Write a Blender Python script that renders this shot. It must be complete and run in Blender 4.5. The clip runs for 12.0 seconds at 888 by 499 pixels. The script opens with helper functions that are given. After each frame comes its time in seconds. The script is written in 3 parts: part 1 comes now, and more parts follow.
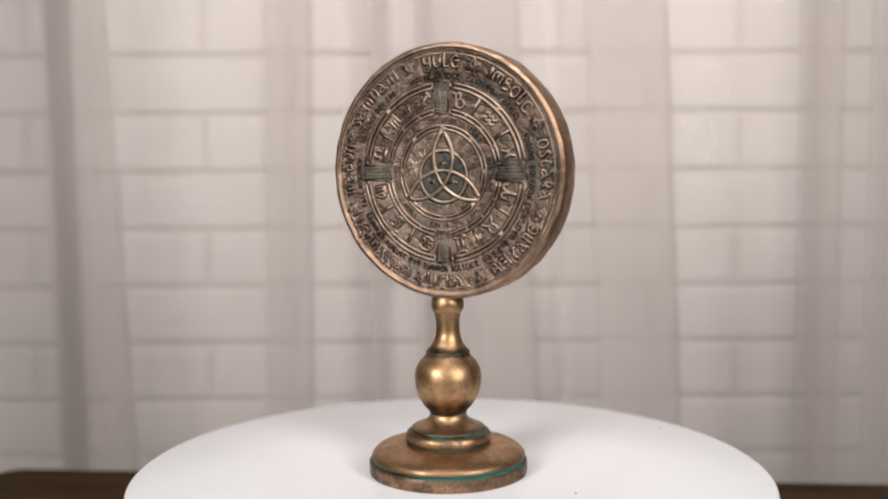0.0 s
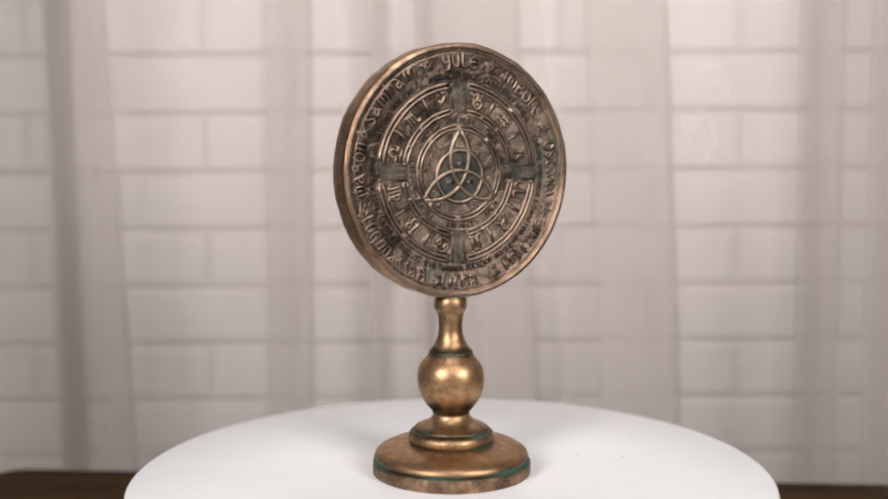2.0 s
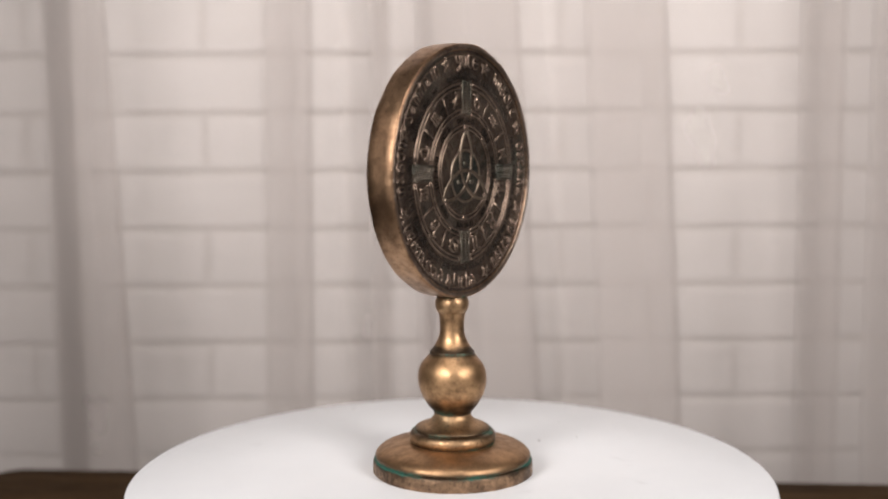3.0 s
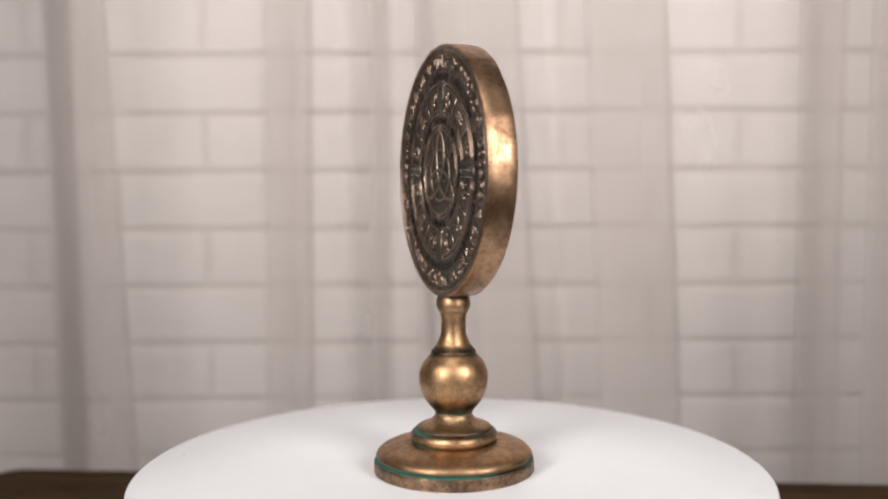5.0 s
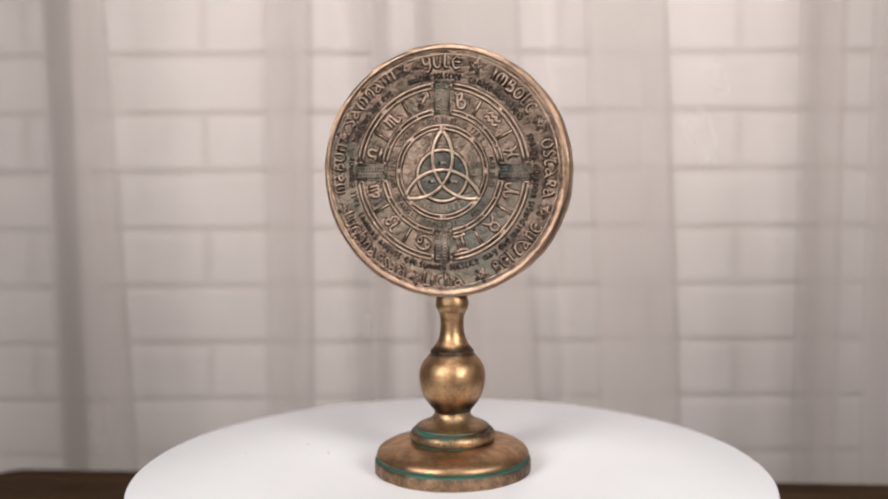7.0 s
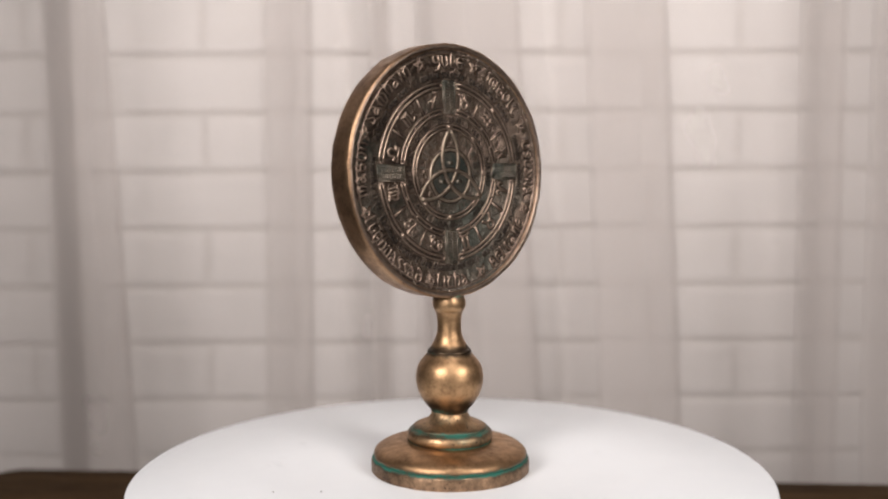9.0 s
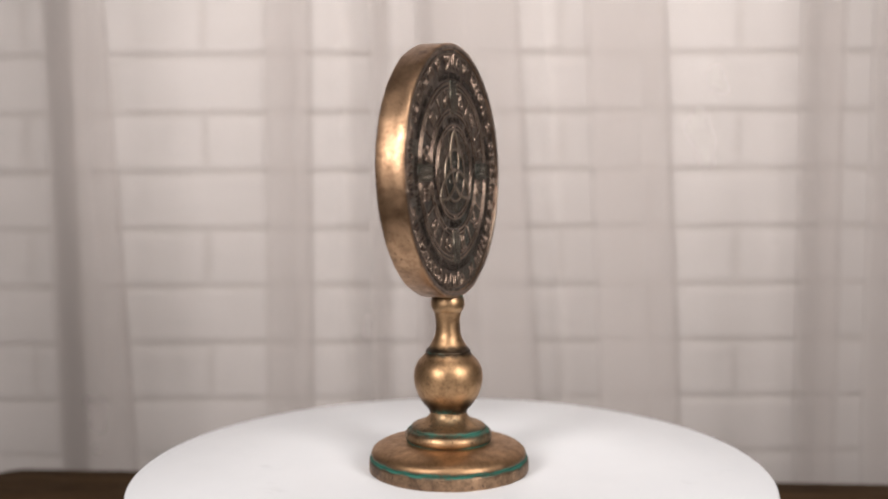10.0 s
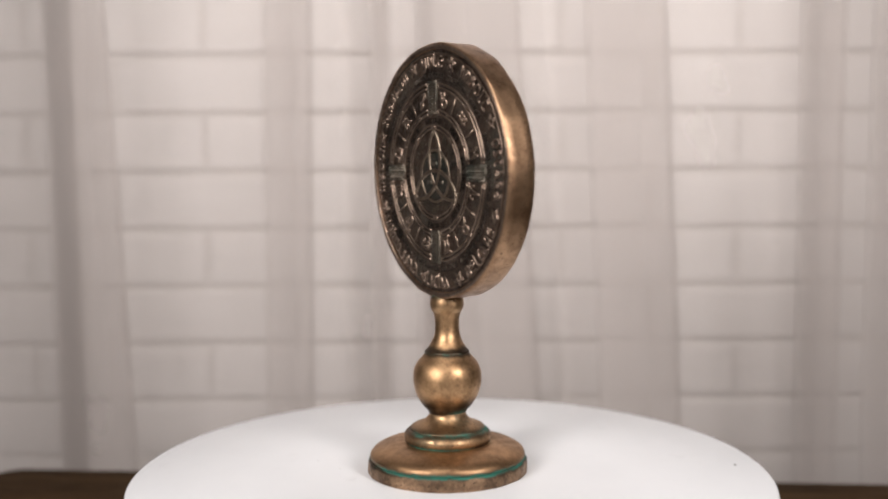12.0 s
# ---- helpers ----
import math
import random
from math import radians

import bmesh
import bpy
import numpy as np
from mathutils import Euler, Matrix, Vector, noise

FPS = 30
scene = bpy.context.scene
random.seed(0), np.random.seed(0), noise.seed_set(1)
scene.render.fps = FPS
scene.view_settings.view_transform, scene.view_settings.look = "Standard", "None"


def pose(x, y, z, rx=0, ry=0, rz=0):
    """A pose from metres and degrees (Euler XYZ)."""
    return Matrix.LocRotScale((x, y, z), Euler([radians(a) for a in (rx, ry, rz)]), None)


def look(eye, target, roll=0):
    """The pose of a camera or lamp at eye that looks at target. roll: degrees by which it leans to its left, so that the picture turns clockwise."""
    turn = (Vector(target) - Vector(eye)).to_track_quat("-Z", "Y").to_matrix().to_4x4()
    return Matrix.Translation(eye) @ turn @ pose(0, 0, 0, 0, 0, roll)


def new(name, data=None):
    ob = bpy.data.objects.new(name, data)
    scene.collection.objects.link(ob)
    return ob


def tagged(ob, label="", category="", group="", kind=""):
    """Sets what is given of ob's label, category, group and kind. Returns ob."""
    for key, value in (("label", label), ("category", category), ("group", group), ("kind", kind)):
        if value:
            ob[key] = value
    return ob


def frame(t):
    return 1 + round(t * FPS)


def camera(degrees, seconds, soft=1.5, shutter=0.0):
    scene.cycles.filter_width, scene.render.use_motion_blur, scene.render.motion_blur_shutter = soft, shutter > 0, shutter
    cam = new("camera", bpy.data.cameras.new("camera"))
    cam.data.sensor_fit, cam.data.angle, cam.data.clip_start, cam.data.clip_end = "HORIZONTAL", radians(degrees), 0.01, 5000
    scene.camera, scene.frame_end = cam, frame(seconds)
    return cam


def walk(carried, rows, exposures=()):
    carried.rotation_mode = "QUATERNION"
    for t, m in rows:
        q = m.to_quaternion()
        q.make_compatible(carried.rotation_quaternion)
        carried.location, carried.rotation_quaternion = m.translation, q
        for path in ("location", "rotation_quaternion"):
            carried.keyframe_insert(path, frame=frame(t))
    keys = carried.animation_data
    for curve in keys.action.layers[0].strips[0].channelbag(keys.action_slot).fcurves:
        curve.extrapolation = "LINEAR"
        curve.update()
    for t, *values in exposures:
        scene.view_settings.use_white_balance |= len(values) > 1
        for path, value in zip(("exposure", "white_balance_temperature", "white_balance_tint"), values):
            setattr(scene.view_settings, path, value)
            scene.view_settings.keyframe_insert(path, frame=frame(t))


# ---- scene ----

# ---- camera: stands still before the turntable ----
cam = camera(46.163, 12.0, soft=2.0)
STAND = pose(-0.00407, -0.65046, 0.19502) @ pose(0, 0, 0, 0, 0, -0.041) @ pose(0, 0, 0, 90 - 4.813) @ pose(0, 0, 0, 0, 0, -0.351)
cam.data.dof.use_dof, cam.data.dof.focus_distance, cam.data.dof.aperture_fstop = True, 0.64, 3.4
walk(cam, [(0.0, STAND), (12.0, STAND)])

# ---- light: two softboxes beside the camera, in a closed room ----
world = bpy.data.worlds.new("world")
scene.world = world
world.use_nodes = True
world.node_tree.nodes["Background"].inputs[0].default_value = (0.9, 0.95, 1.0, 1)
world.node_tree.nodes["Background"].inputs[1].default_value = 0.01


def softbox(name, eye, target, wide, high, watts, colour, spread):
    data = bpy.data.lights.new(name, "AREA")
    data.shape, data.size, data.size_y, data.energy, data.color, data.spread = "RECTANGLE", wide, high, watts, colour, radians(spread)
    new(name, data).matrix_world = look(eye, target)


softbox("softbox_lamp", (-0.68, -0.92, 0.62), (0.08, 0.20, 0.22), 0.36, 0.54, 5.7, (1.0, 0.945, 0.93), 105)
softbox("softbox_lamp", (0.72, -0.89, 0.62), (0.12, 0.22, 0.22), 0.36, 0.54, 5.15, (1.0, 0.945, 0.93), 105)
softbox("overhead_lamp", (0.03, -0.45, 1.15), (0.05, 0.55, 0.50), 0.50, 0.42, 4.3, (1.0, 0.945, 0.925), 75)
scene.view_settings.exposure = 0.0


# ---- materials ----
def nodes_of(name):
    m = bpy.data.materials.new(name)
    m.use_nodes = True
    t = m.node_tree
    return m, t, t.nodes["Principled BSDF"]


def add(t, kind, ins=(), **props):
    n = t.nodes.new(kind)
    for k, v in props.items():
        if k == "operation":
            n.operation = v
        elif k == "data_type":
            n.data_type = v
        elif k == "blend_type":
            n.blend_type = v
    for k, v in dict(ins).items():
        if isinstance(v, bpy.types.NodeSocket):
            t.links.new(v, n.inputs[k])
        else:
            n.inputs[k].default_value = v
    return n


def coords(t, scale=(1, 1, 1)):
    c = t.nodes.new("ShaderNodeTexCoord")
    return add(t, "ShaderNodeMapping", {"Vector": c.outputs["Object"], "Scale": scale}).outputs[0]


def noise_of(t, vec, scale, detail=4.0, rough=0.55):
    return add(t, "ShaderNodeTexNoise", {"Vector": vec, "Scale": scale, "Detail": detail, "Roughness": rough}).outputs[0]


def ramp(t, fac, lo, hi, a=0.0, b=1.0):
    return add(t, "ShaderNodeMapRange", {"Value": fac, "From Min": lo, "From Max": hi, "To Min": a, "To Max": b}).outputs[0]


def mixc(t, fac, a, b):
    n = add(t, "ShaderNodeMix", data_type="RGBA")
    for sock, v in ((n.inputs[0], fac), (n.inputs[6], a), (n.inputs[7], b)):
        if isinstance(v, bpy.types.NodeSocket):
            t.links.new(v, sock)
        else:
            sock.default_value = (*v, 1) if isinstance(v, tuple) else v
    return n.outputs[2]


def math_of(t, op, a, b=0.0, c=0.0):
    return add(t, "ShaderNodeMath", {0: a, 1: b, 2: c}, operation=op).outputs[0]


def bump(t, bsdf, height, strength, distance):
    n = add(t, "ShaderNodeBump", {"Height": height, "Strength": strength, "Distance": distance})
    t.links.new(n.outputs[0], bsdf.inputs["Normal"])


def bronze(name, light, dark, rough, worn=(0.42, 0.62), metal=0.9, bands=(), green=(0.016, 0.115, 0.082), speck=0.0, relief=0.0004, grit=0.3, tint=None, darkened=()):
    """Aged bronze: light metal with dark worn patches, pits, and green patina settled patchily in the grooves named by bands (height, half width, cover)."""
    m, t, b = nodes_of(name)
    v = coords(t)
    big, mid, fine = noise_of(t, v, 38, 6, 0.62), noise_of(t, v, 170, 4, 0.6), noise_of(t, v, 520, 4, 0.6)
    mixed = math_of(t, "ADD", math_of(t, "MULTIPLY", big, 0.6), math_of(t, "ADD", math_of(t, "MULTIPLY", mid, 0.4), math_of(t, "MULTIPLY", fine, 0.25)))
    col = mixc(t, ramp(t, mixed, worn[0] + 0.12, worn[1] + 0.12), light, dark)
    rgh = ramp(t, mid, 0.3, 0.7, rough - 0.06, rough + 0.12)
    met = math_of(t, "MULTIPLY", metal, 1.0)
    if tint:
        patches = ramp(t, math_of(t, "ADD", noise_of(t, v, 24, 3, 0.5), math_of(t, "MULTIPLY", fine, 0.25)), 0.63, 0.83, 0.0, 0.75)
        col = mixc(t, patches, col, tint)
        met = math_of(t, "MULTIPLY", met, math_of(t, "SUBTRACT", 1.0, math_of(t, "MULTIPLY", patches, 0.35)))
    if speck:
        dots = ramp(t, noise_of(t, v, 700, 2, 0.5), 0.66 - speck, 0.70 - speck)
        col = mixc(t, dots, col, (0.05, 0.034, 0.024))
    # dark bands round the body, given by height and half width
    if darkened:
        zg = add(t, "ShaderNodeSeparateXYZ", {0: t.nodes.new("ShaderNodeTexCoord").outputs["Object"]}).outputs[2]
        zg = math_of(t, "ADD", zg, math_of(t, "MULTIPLY", math_of(t, "SUBTRACT", big, 0.5), 0.012))
        for zc, half in darkened:
            darkening = ramp(t, math_of(t, "ABSOLUTE", math_of(t, "SUBTRACT", zg, zc)), half, half * 0.35, 0.0, 0.85)
            col = mixc(t, darkening, col, (0.045, 0.034, 0.025))
    if bands:
        z = add(t, "ShaderNodeSeparateXYZ", {0: t.nodes.new("ShaderNodeTexCoord").outputs["Object"]}).outputs[2]
        z = math_of(t, "ADD", z, math_of(t, "MULTIPLY", math_of(t, "SUBTRACT", mid, 0.5), 0.0032))
        for zc, half, cover in bands:
            near = ramp(t, math_of(t, "ABSOLUTE", math_of(t, "SUBTRACT", z, zc)), half, half * 0.25)
            # a dark band at each height, wider than the green one
            dark_band = ramp(t, math_of(t, "ABSOLUTE", math_of(t, "SUBTRACT", z, zc)), half * 2.2, half * 0.6, 0.0, 0.8)
            col = mixc(t, dark_band, col, (0.055, 0.04, 0.028))
            patch = ramp(t, math_of(t, "ADD", noise_of(t, v, 26, 3, 0.5), math_of(t, "MULTIPLY", fine, 0.3)), 0.72 - 0.3 * cover, 0.90 - 0.3 * cover)
            g = math_of(t, "MULTIPLY", near, patch)
            col = mixc(t, g, col, green)
            met = math_of(t, "MULTIPLY", met, math_of(t, "SUBTRACT", 1.0, g))
            rgh = math_of(t, "ADD", rgh, math_of(t, "MULTIPLY", g, 0.3))
    t.links.new(col, b.inputs["Base Color"])
    t.links.new(rgh, b.inputs["Roughness"])
    t.links.new(met, b.inputs["Metallic"])
    bump(t, b, math_of(t, "ADD", big, math_of(t, "ADD", math_of(t, "MULTIPLY", mid, grit), math_of(t, "MULTIPLY", fine, grit * 0.5))), 0.6, relief)
    return m


def plain(name, a, b_, scale, rough, relief=0.0005, strength=0.4, stretch=(1, 1, 1), fine=12.0, gloss=0.5):
    """A matt surface with two scales of mottling."""
    m, t, b = nodes_of(name)
    v = coords(t, stretch)
    big, small = noise_of(t, v, scale, 5, 0.6), noise_of(t, v, scale * fine, 3, 0.6)
    mixd = math_of(t, "ADD", math_of(t, "MULTIPLY", big, 0.65), math_of(t, "MULTIPLY", small, 0.35))
    t.links.new(mixc(t, ramp(t, mixd, 0.35, 0.65), a, b_), b.inputs["Base Color"])
    t.links.new(ramp(t, small, 0.3, 0.7, rough - 0.06, rough + 0.06), b.inputs["Roughness"])
    b.inputs["Specular IOR Level"].default_value = gloss
    bump(t, b, mixd, strength, relief)
    return m


BRONZE = bronze("stand_bronze", (0.46, 0.295, 0.16), (0.15, 0.092, 0.052), 0.42, worn=(0.42, 0.68), metal=1.0, bands=((0.1125, 0.0022, 0.5),))
FOOT_BRONZE = bronze("foot_bronze", (0.52, 0.32, 0.172), (0.20, 0.118, 0.065), 0.41, worn=(0.42, 0.72), metal=1.0, bands=((0.0088, 0.0018, 0.62),), speck=0.0, relief=0.0006)
BAND_BRONZE = bronze("band_bronze", (0.39, 0.25, 0.152), (0.10, 0.064, 0.041), 0.47, worn=(0.34, 0.60), metal=0.9, bands=((0.0086, 0.0012, 0.6),), speck=0.02, relief=0.0010, grit=0.7)
RING_BRONZE = bronze("ring_bronze", (0.48, 0.305, 0.165), (0.14, 0.086, 0.049), 0.42, worn=(0.44, 0.70), metal=1.0, bands=((0.0188, 0.0014, 0.55), (0.0268, 0.0016, 0.5)), speck=0.01, relief=0.0006, tint=(0.085, 0.115, 0.08))
# The ball is darker towards its underside and where the neck begins.
BALL_BRONZE = bronze("ball_bronze", (0.46, 0.286, 0.152), (0.10, 0.058, 0.032), 0.42, worn=(0.46, 0.72), metal=1.0, bands=((0.0757, 0.0013, 0.25), (0.0378, 0.0036, 0.28)), relief=0.0005, darkened=((0.0400, 0.0090), (0.0775, 0.0030)))
RIM_BRONZE = bronze("rim_bronze", (0.44, 0.277, 0.165), (0.11, 0.060, 0.034), 0.37, worn=(0.42, 0.70), metal=1.0, speck=-0.01, relief=0.0006)
FIELD = bronze("medallion_field", (0.198, 0.145, 0.110), (0.024, 0.018, 0.014), 0.36, worn=(0.40, 0.66), metal=1.0, relief=0.0024, grit=0.9, tint=(0.075, 0.08, 0.064))
RELIEF = bronze("medallion_relief", (0.29, 0.214, 0.163), (0.085, 0.062, 0.047), 0.37, worn=(0.44, 0.70), metal=1.0, relief=0.0009, grit=0.7)
INK = bronze("dark_wash", (0.046, 0.035, 0.028), (0.022, 0.018, 0.015), 0.5, metal=0.95, relief=0.0006)
# Patina round the raised pieces, with their recess shade painted into the dark tone.
SHADE_WASH = bronze("broken_shade_wash", (0.09, 0.066, 0.051), (0.018, 0.014, 0.011), 0.44, worn=(0.36, 0.60), metal=0.95, relief=0.0008, grit=0.8)
LETTER = bronze("raised_letters", (0.25, 0.184, 0.141), (0.085, 0.062, 0.048), 0.38, worn=(0.46, 0.72), metal=1.0, relief=0.0006, grit=0.6)
# The knot's bronze, in a paler tone than the other relief.
PALE_BRONZE = bronze("triquetra_bronze", (0.31, 0.243, 0.182), (0.15, 0.115, 0.086), 0.41, metal=1.0, relief=0.0004)
KNOT = bronze("knot_patina", (0.185, 0.152, 0.118), (0.052, 0.054, 0.044), 0.42, worn=(0.40, 0.62), metal=0.95, relief=0.0006)
GROUND = bronze("green_black_patina", (0.10, 0.084, 0.066), (0.036, 0.042, 0.036), 0.48, worn=(0.38, 0.60), metal=0.9, relief=0.0012, grit=0.8)


def scuffed_white():
    """White lacquer with faint grey scuffs and rubbed spots."""
    m, t, b = nodes_of("turntable_white")
    v = coords(t)
    col = mixc(t, ramp(t, noise_of(t, v, 9, 5, 0.6), 0.35, 0.65), (0.855, 0.87, 0.885), (0.82, 0.835, 0.85))
    scuff = math_of(t, "MULTIPLY", ramp(t, noise_of(t, v, 22, 3, 0.5), 0.60, 0.72), ramp(t, noise_of(t, coords(t, (1.0, 0.45, 1.0)), 150, 4, 0.65), 0.50, 0.66, 0.0, 0.5))
    t.links.new(mixc(t, scuff, col, (0.66, 0.67, 0.68)), b.inputs["Base Color"])
    t.links.new(ramp(t, noise_of(t, v, 60, 3, 0.6), 0.3, 0.7, 0.40, 0.52), b.inputs["Roughness"])
    return m


WHITE = scuffed_white()
BRICK = plain("painted_brick", (0.70, 0.664, 0.640), (0.61, 0.577, 0.555), 14, 0.55, 0.004, 0.5)
# Darker than the bricks: some of the joints' shadow is in this colour.
MORTAR = plain("painted_mortar", (0.60, 0.565, 0.535), (0.50, 0.47, 0.444), 30, 0.7, 0.003, 0.6)
PLASTER = plain("room_plaster", (0.10, 0.092, 0.085), (0.075, 0.069, 0.064), 3, 0.8)
CEILING = plain("ceiling_paint", (0.42, 0.41, 0.40), (0.37, 0.36, 0.35), 3, 0.8)
BOARDS = plain("floor_wood", (0.16, 0.10, 0.06), (0.09, 0.055, 0.034), 4, 0.5, stretch=(0.3, 3, 1))
DARK_WOOD = plain("dark_wood", (0.066, 0.037, 0.017), (0.007, 0.0045, 0.0025), 12, 0.6, 0.0012, 0.6, stretch=(0.30, 4.0, 1), gloss=0.03, fine=6.0)
CRUMB = plain("grey_crumb", (0.30, 0.29, 0.28), (0.22, 0.21, 0.20), 400, 0.8)


def voile():
    """Sheer cloth: part of the light goes straight through, the rest is scattered to both sides."""
    m, t, b = nodes_of("sheer_voile")
    v = coords(t, (1, 1, 1))
    weave = noise_of(t, coords(t, (1, 1, 0.03)), 420, 3, 0.6)
    slub = noise_of(t, v, 5, 3, 0.5)
    colour = mixc(t, ramp(t, weave, 0.3, 0.7), (0.585, 0.543, 0.519), (0.56, 0.518, 0.494))
    scatter = add(t, "ShaderNodeMixShader", {0: 0.55})
    t.links.new(add(t, "ShaderNodeBsdfDiffuse", {"Color": colour}).outputs[0], scatter.inputs[1])
    t.links.new(add(t, "ShaderNodeBsdfTranslucent", {"Color": colour}).outputs[0], scatter.inputs[2])
    cover = math_of(t, "ADD", ramp(t, weave, 0.25, 0.75, 0.352, 0.366), math_of(t, "MULTIPLY", slub, 0.07))
    sheer = add(t, "ShaderNodeMixShader", {0: cover})
    t.links.new(add(t, "ShaderNodeBsdfTransparent").outputs[0], sheer.inputs[1])
    t.links.new(scatter.outputs[0], sheer.inputs[2])
    t.links.new(sheer.outputs[0], t.nodes["Material Output"].inputs[0])
    return m


VOILE = voile()


# ---- mesh helpers ----
def mesh_of(name, bm, *materials, smooth=True):
    bmesh.ops.recalc_face_normals(bm, faces=bm.faces)
    me = bpy.data.meshes.new(name)
    bm.to_mesh(me)
    bm.free()
    for m in materials:
        me.materials.append(m)
    if smooth:
        me.shade_smooth()
    return me


def part(name, data, material, parent, label="", m=None, smooth=True):
    """Links a bmesh or a mesh as one object under a thing or a part."""
    if isinstance(data, bmesh.types.BMesh):
        data = mesh_of(name, data, material, smooth=smooth)
    ob = new(name, data)
    ob.parent = parent
    if m is not None:
        ob.matrix_basis = m
    return tagged(ob, label=label)


def box(size, at=(0, 0, 0), bevel=0.0, segments=2):
    bm = bmesh.new()
    bmesh.ops.create_cube(bm, size=1, matrix=Matrix.Translation(at) @ Matrix.Diagonal((*size, 1)))
    if bevel:
        bmesh.ops.bevel(bm, geom=bm.edges[:], offset=bevel, segments=segments, affect="EDGES", profile=0.5)
    return bm


def spline(points, steps=5):
    """A smooth line through points (Catmull-Rom)."""
    pts = [Vector(p) for p in points]
    out = []
    for i in range(len(pts) - 1):
        a, b, c, d = pts[max(i - 1, 0)], pts[i], pts[i + 1], pts[min(i + 2, len(pts) - 1)]
        for k in range(steps):
            s = k / steps
            out.append(0.5 * (2 * b + (c - a) * s + (2 * a - 5 * b + 4 * c - d) * s * s + (3 * b - a - 3 * c + d) * s ** 3))
    return out + [pts[-1]]


def lathe(profile, turns=72, rough=0.0, freq=60.0, oval=1.0):
    """A turned body from (radius, height) points, closed at both ends; rough is the casting's unevenness in metres, oval its depth to its width."""
    bm = bmesh.new()
    rings = []
    for r, z in profile:
        ring = []
        for k in range(turns):
            a = 2 * math.pi * k / turns
            p = Vector((r * math.cos(a), r * math.sin(a) * oval, z))
            if rough and r > 0.004:
                p += Vector((p.x, p.y, 0)).normalized() * rough * noise.noise(p * freq)
            ring.append(bm.verts.new(p))
        rings.append(ring)
    for lo, hi in zip(rings, rings[1:]):
        for k in range(turns):
            bm.faces.new((lo[k], lo[(k + 1) % turns], hi[(k + 1) % turns], hi[k]))
    bm.faces.new(rings[0][::-1])
    bm.faces.new(rings[-1])
    return bm


def stroke(bm, line, width, high, closed=False, base=0.0, shade_wash=0.0, flat=False):
    """A raised bead along a line of (u, v) on the medallion's face: steep sides, a rounded back; on each side, if
    asked, a dark strip of the given width: patina, with relief shade painted in.
    """
    pts = [Vector(p) for p in line]
    n = len(pts)
    low = 0.00012 / high
    section = ((-0.5, low * 0.9), (-0.46, 0.68), (-0.34, 0.95), (0.0, 1.0), (0.34, 0.95), (0.46, 0.68), (0.5, low * 0.9))
    if flat:
        section = ((-0.5, low * 0.9), (-0.46, 0.86), (-0.40, 0.98), (0.0, 1.0), (0.40, 0.98), (0.46, 0.86), (0.5, low * 0.9))
    if shade_wash:
        w = 0.5 + shade_wash / width
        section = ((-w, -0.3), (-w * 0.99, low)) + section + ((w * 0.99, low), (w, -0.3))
    rows = []
    for i, p in enumerate(pts):
        a = pts[(i - 1) % n] if closed or i else p
        b = pts[(i + 1) % n] if closed or i < n - 1 else p
        d = (b - a).normalized()
        side = Vector((-d.y, d.x))
        rows.append([bm.verts.new((p.x + side.x * s * width, -(base + high * k), p.y + side.y * s * width)) for s, k in section])
    for i in range(n if closed else n - 1):
        lo, hi = rows[i], rows[(i + 1) % n]
        for k in range(len(section) - 1):
            face = bm.faces.new((lo[k], hi[k], hi[k + 1], lo[k + 1]))
            face.material_index = int(bool(shade_wash) and (k < 2 or k > len(section) - 4))
    if not closed:
        bm.faces.new(rows[0])
        bm.faces.new(rows[-1][::-1])


def arc(r, a0, a1, step=4, centre=(0, 0)):
    """Points on a circle; angles in degrees clockwise from the top."""
    n = max(2, int(abs(a1 - a0) / step) + 1)
    out = []
    for k in range(n):
        a = radians(a0 + (a1 - a0) * k / (n - 1))
        out.append((centre[0] + r * math.sin(a), centre[1] + r * math.cos(a)))
    return out


# ---- the room ----
FLOOR, WALL, SIDE, BACK, TOP = -0.84, 0.575, 1.9, -2.6, 1.75
tagged(part("floor", box((2 * SIDE + 0.2, WALL - BACK + 0.4, 0.1), (0, (WALL + BACK) / 2, FLOOR - 0.05)), BOARDS, None, smooth=False), "dark wooden floor of the room", "floor", kind="structure")
tagged(part("ceiling", box((2 * SIDE + 0.2, WALL - BACK + 0.4, 0.1), (0, (WALL + BACK) / 2, TOP + 0.05)), CEILING, None, smooth=False), "plain grey painted ceiling", "ceiling", kind="structure")
for name, size, at in (
    ("wall_west", (0.1, WALL - BACK + 0.4, TOP - FLOOR), (-SIDE - 0.05, (WALL + BACK) / 2, (TOP + FLOOR) / 2)),
    ("wall_east", (0.1, WALL - BACK + 0.4, TOP - FLOOR), (SIDE + 0.05, (WALL + BACK) / 2, (TOP + FLOOR) / 2)),
    ("wall_south", (2 * SIDE, 0.1, TOP - FLOOR), (0, BACK - 0.05, (TOP + FLOOR) / 2)),
):
    tagged(part(name, box(size, at), PLASTER, None, smooth=False), "plain dark grey plastered wall of the room", "wall", kind="structure")

# the brick wall: mortar sheet, with bricks standing proud of it
wall = tagged(part("wall_north", box((2 * SIDE, 0.1, TOP - FLOOR), (0, WALL + 0.0530, (TOP + FLOOR) / 2)), MORTAR, None, smooth=False), "white-painted brick wall behind the sheer curtain", "wall", kind="structure")

# ---- dark wooden table ----
TABLE_Z = -0.09


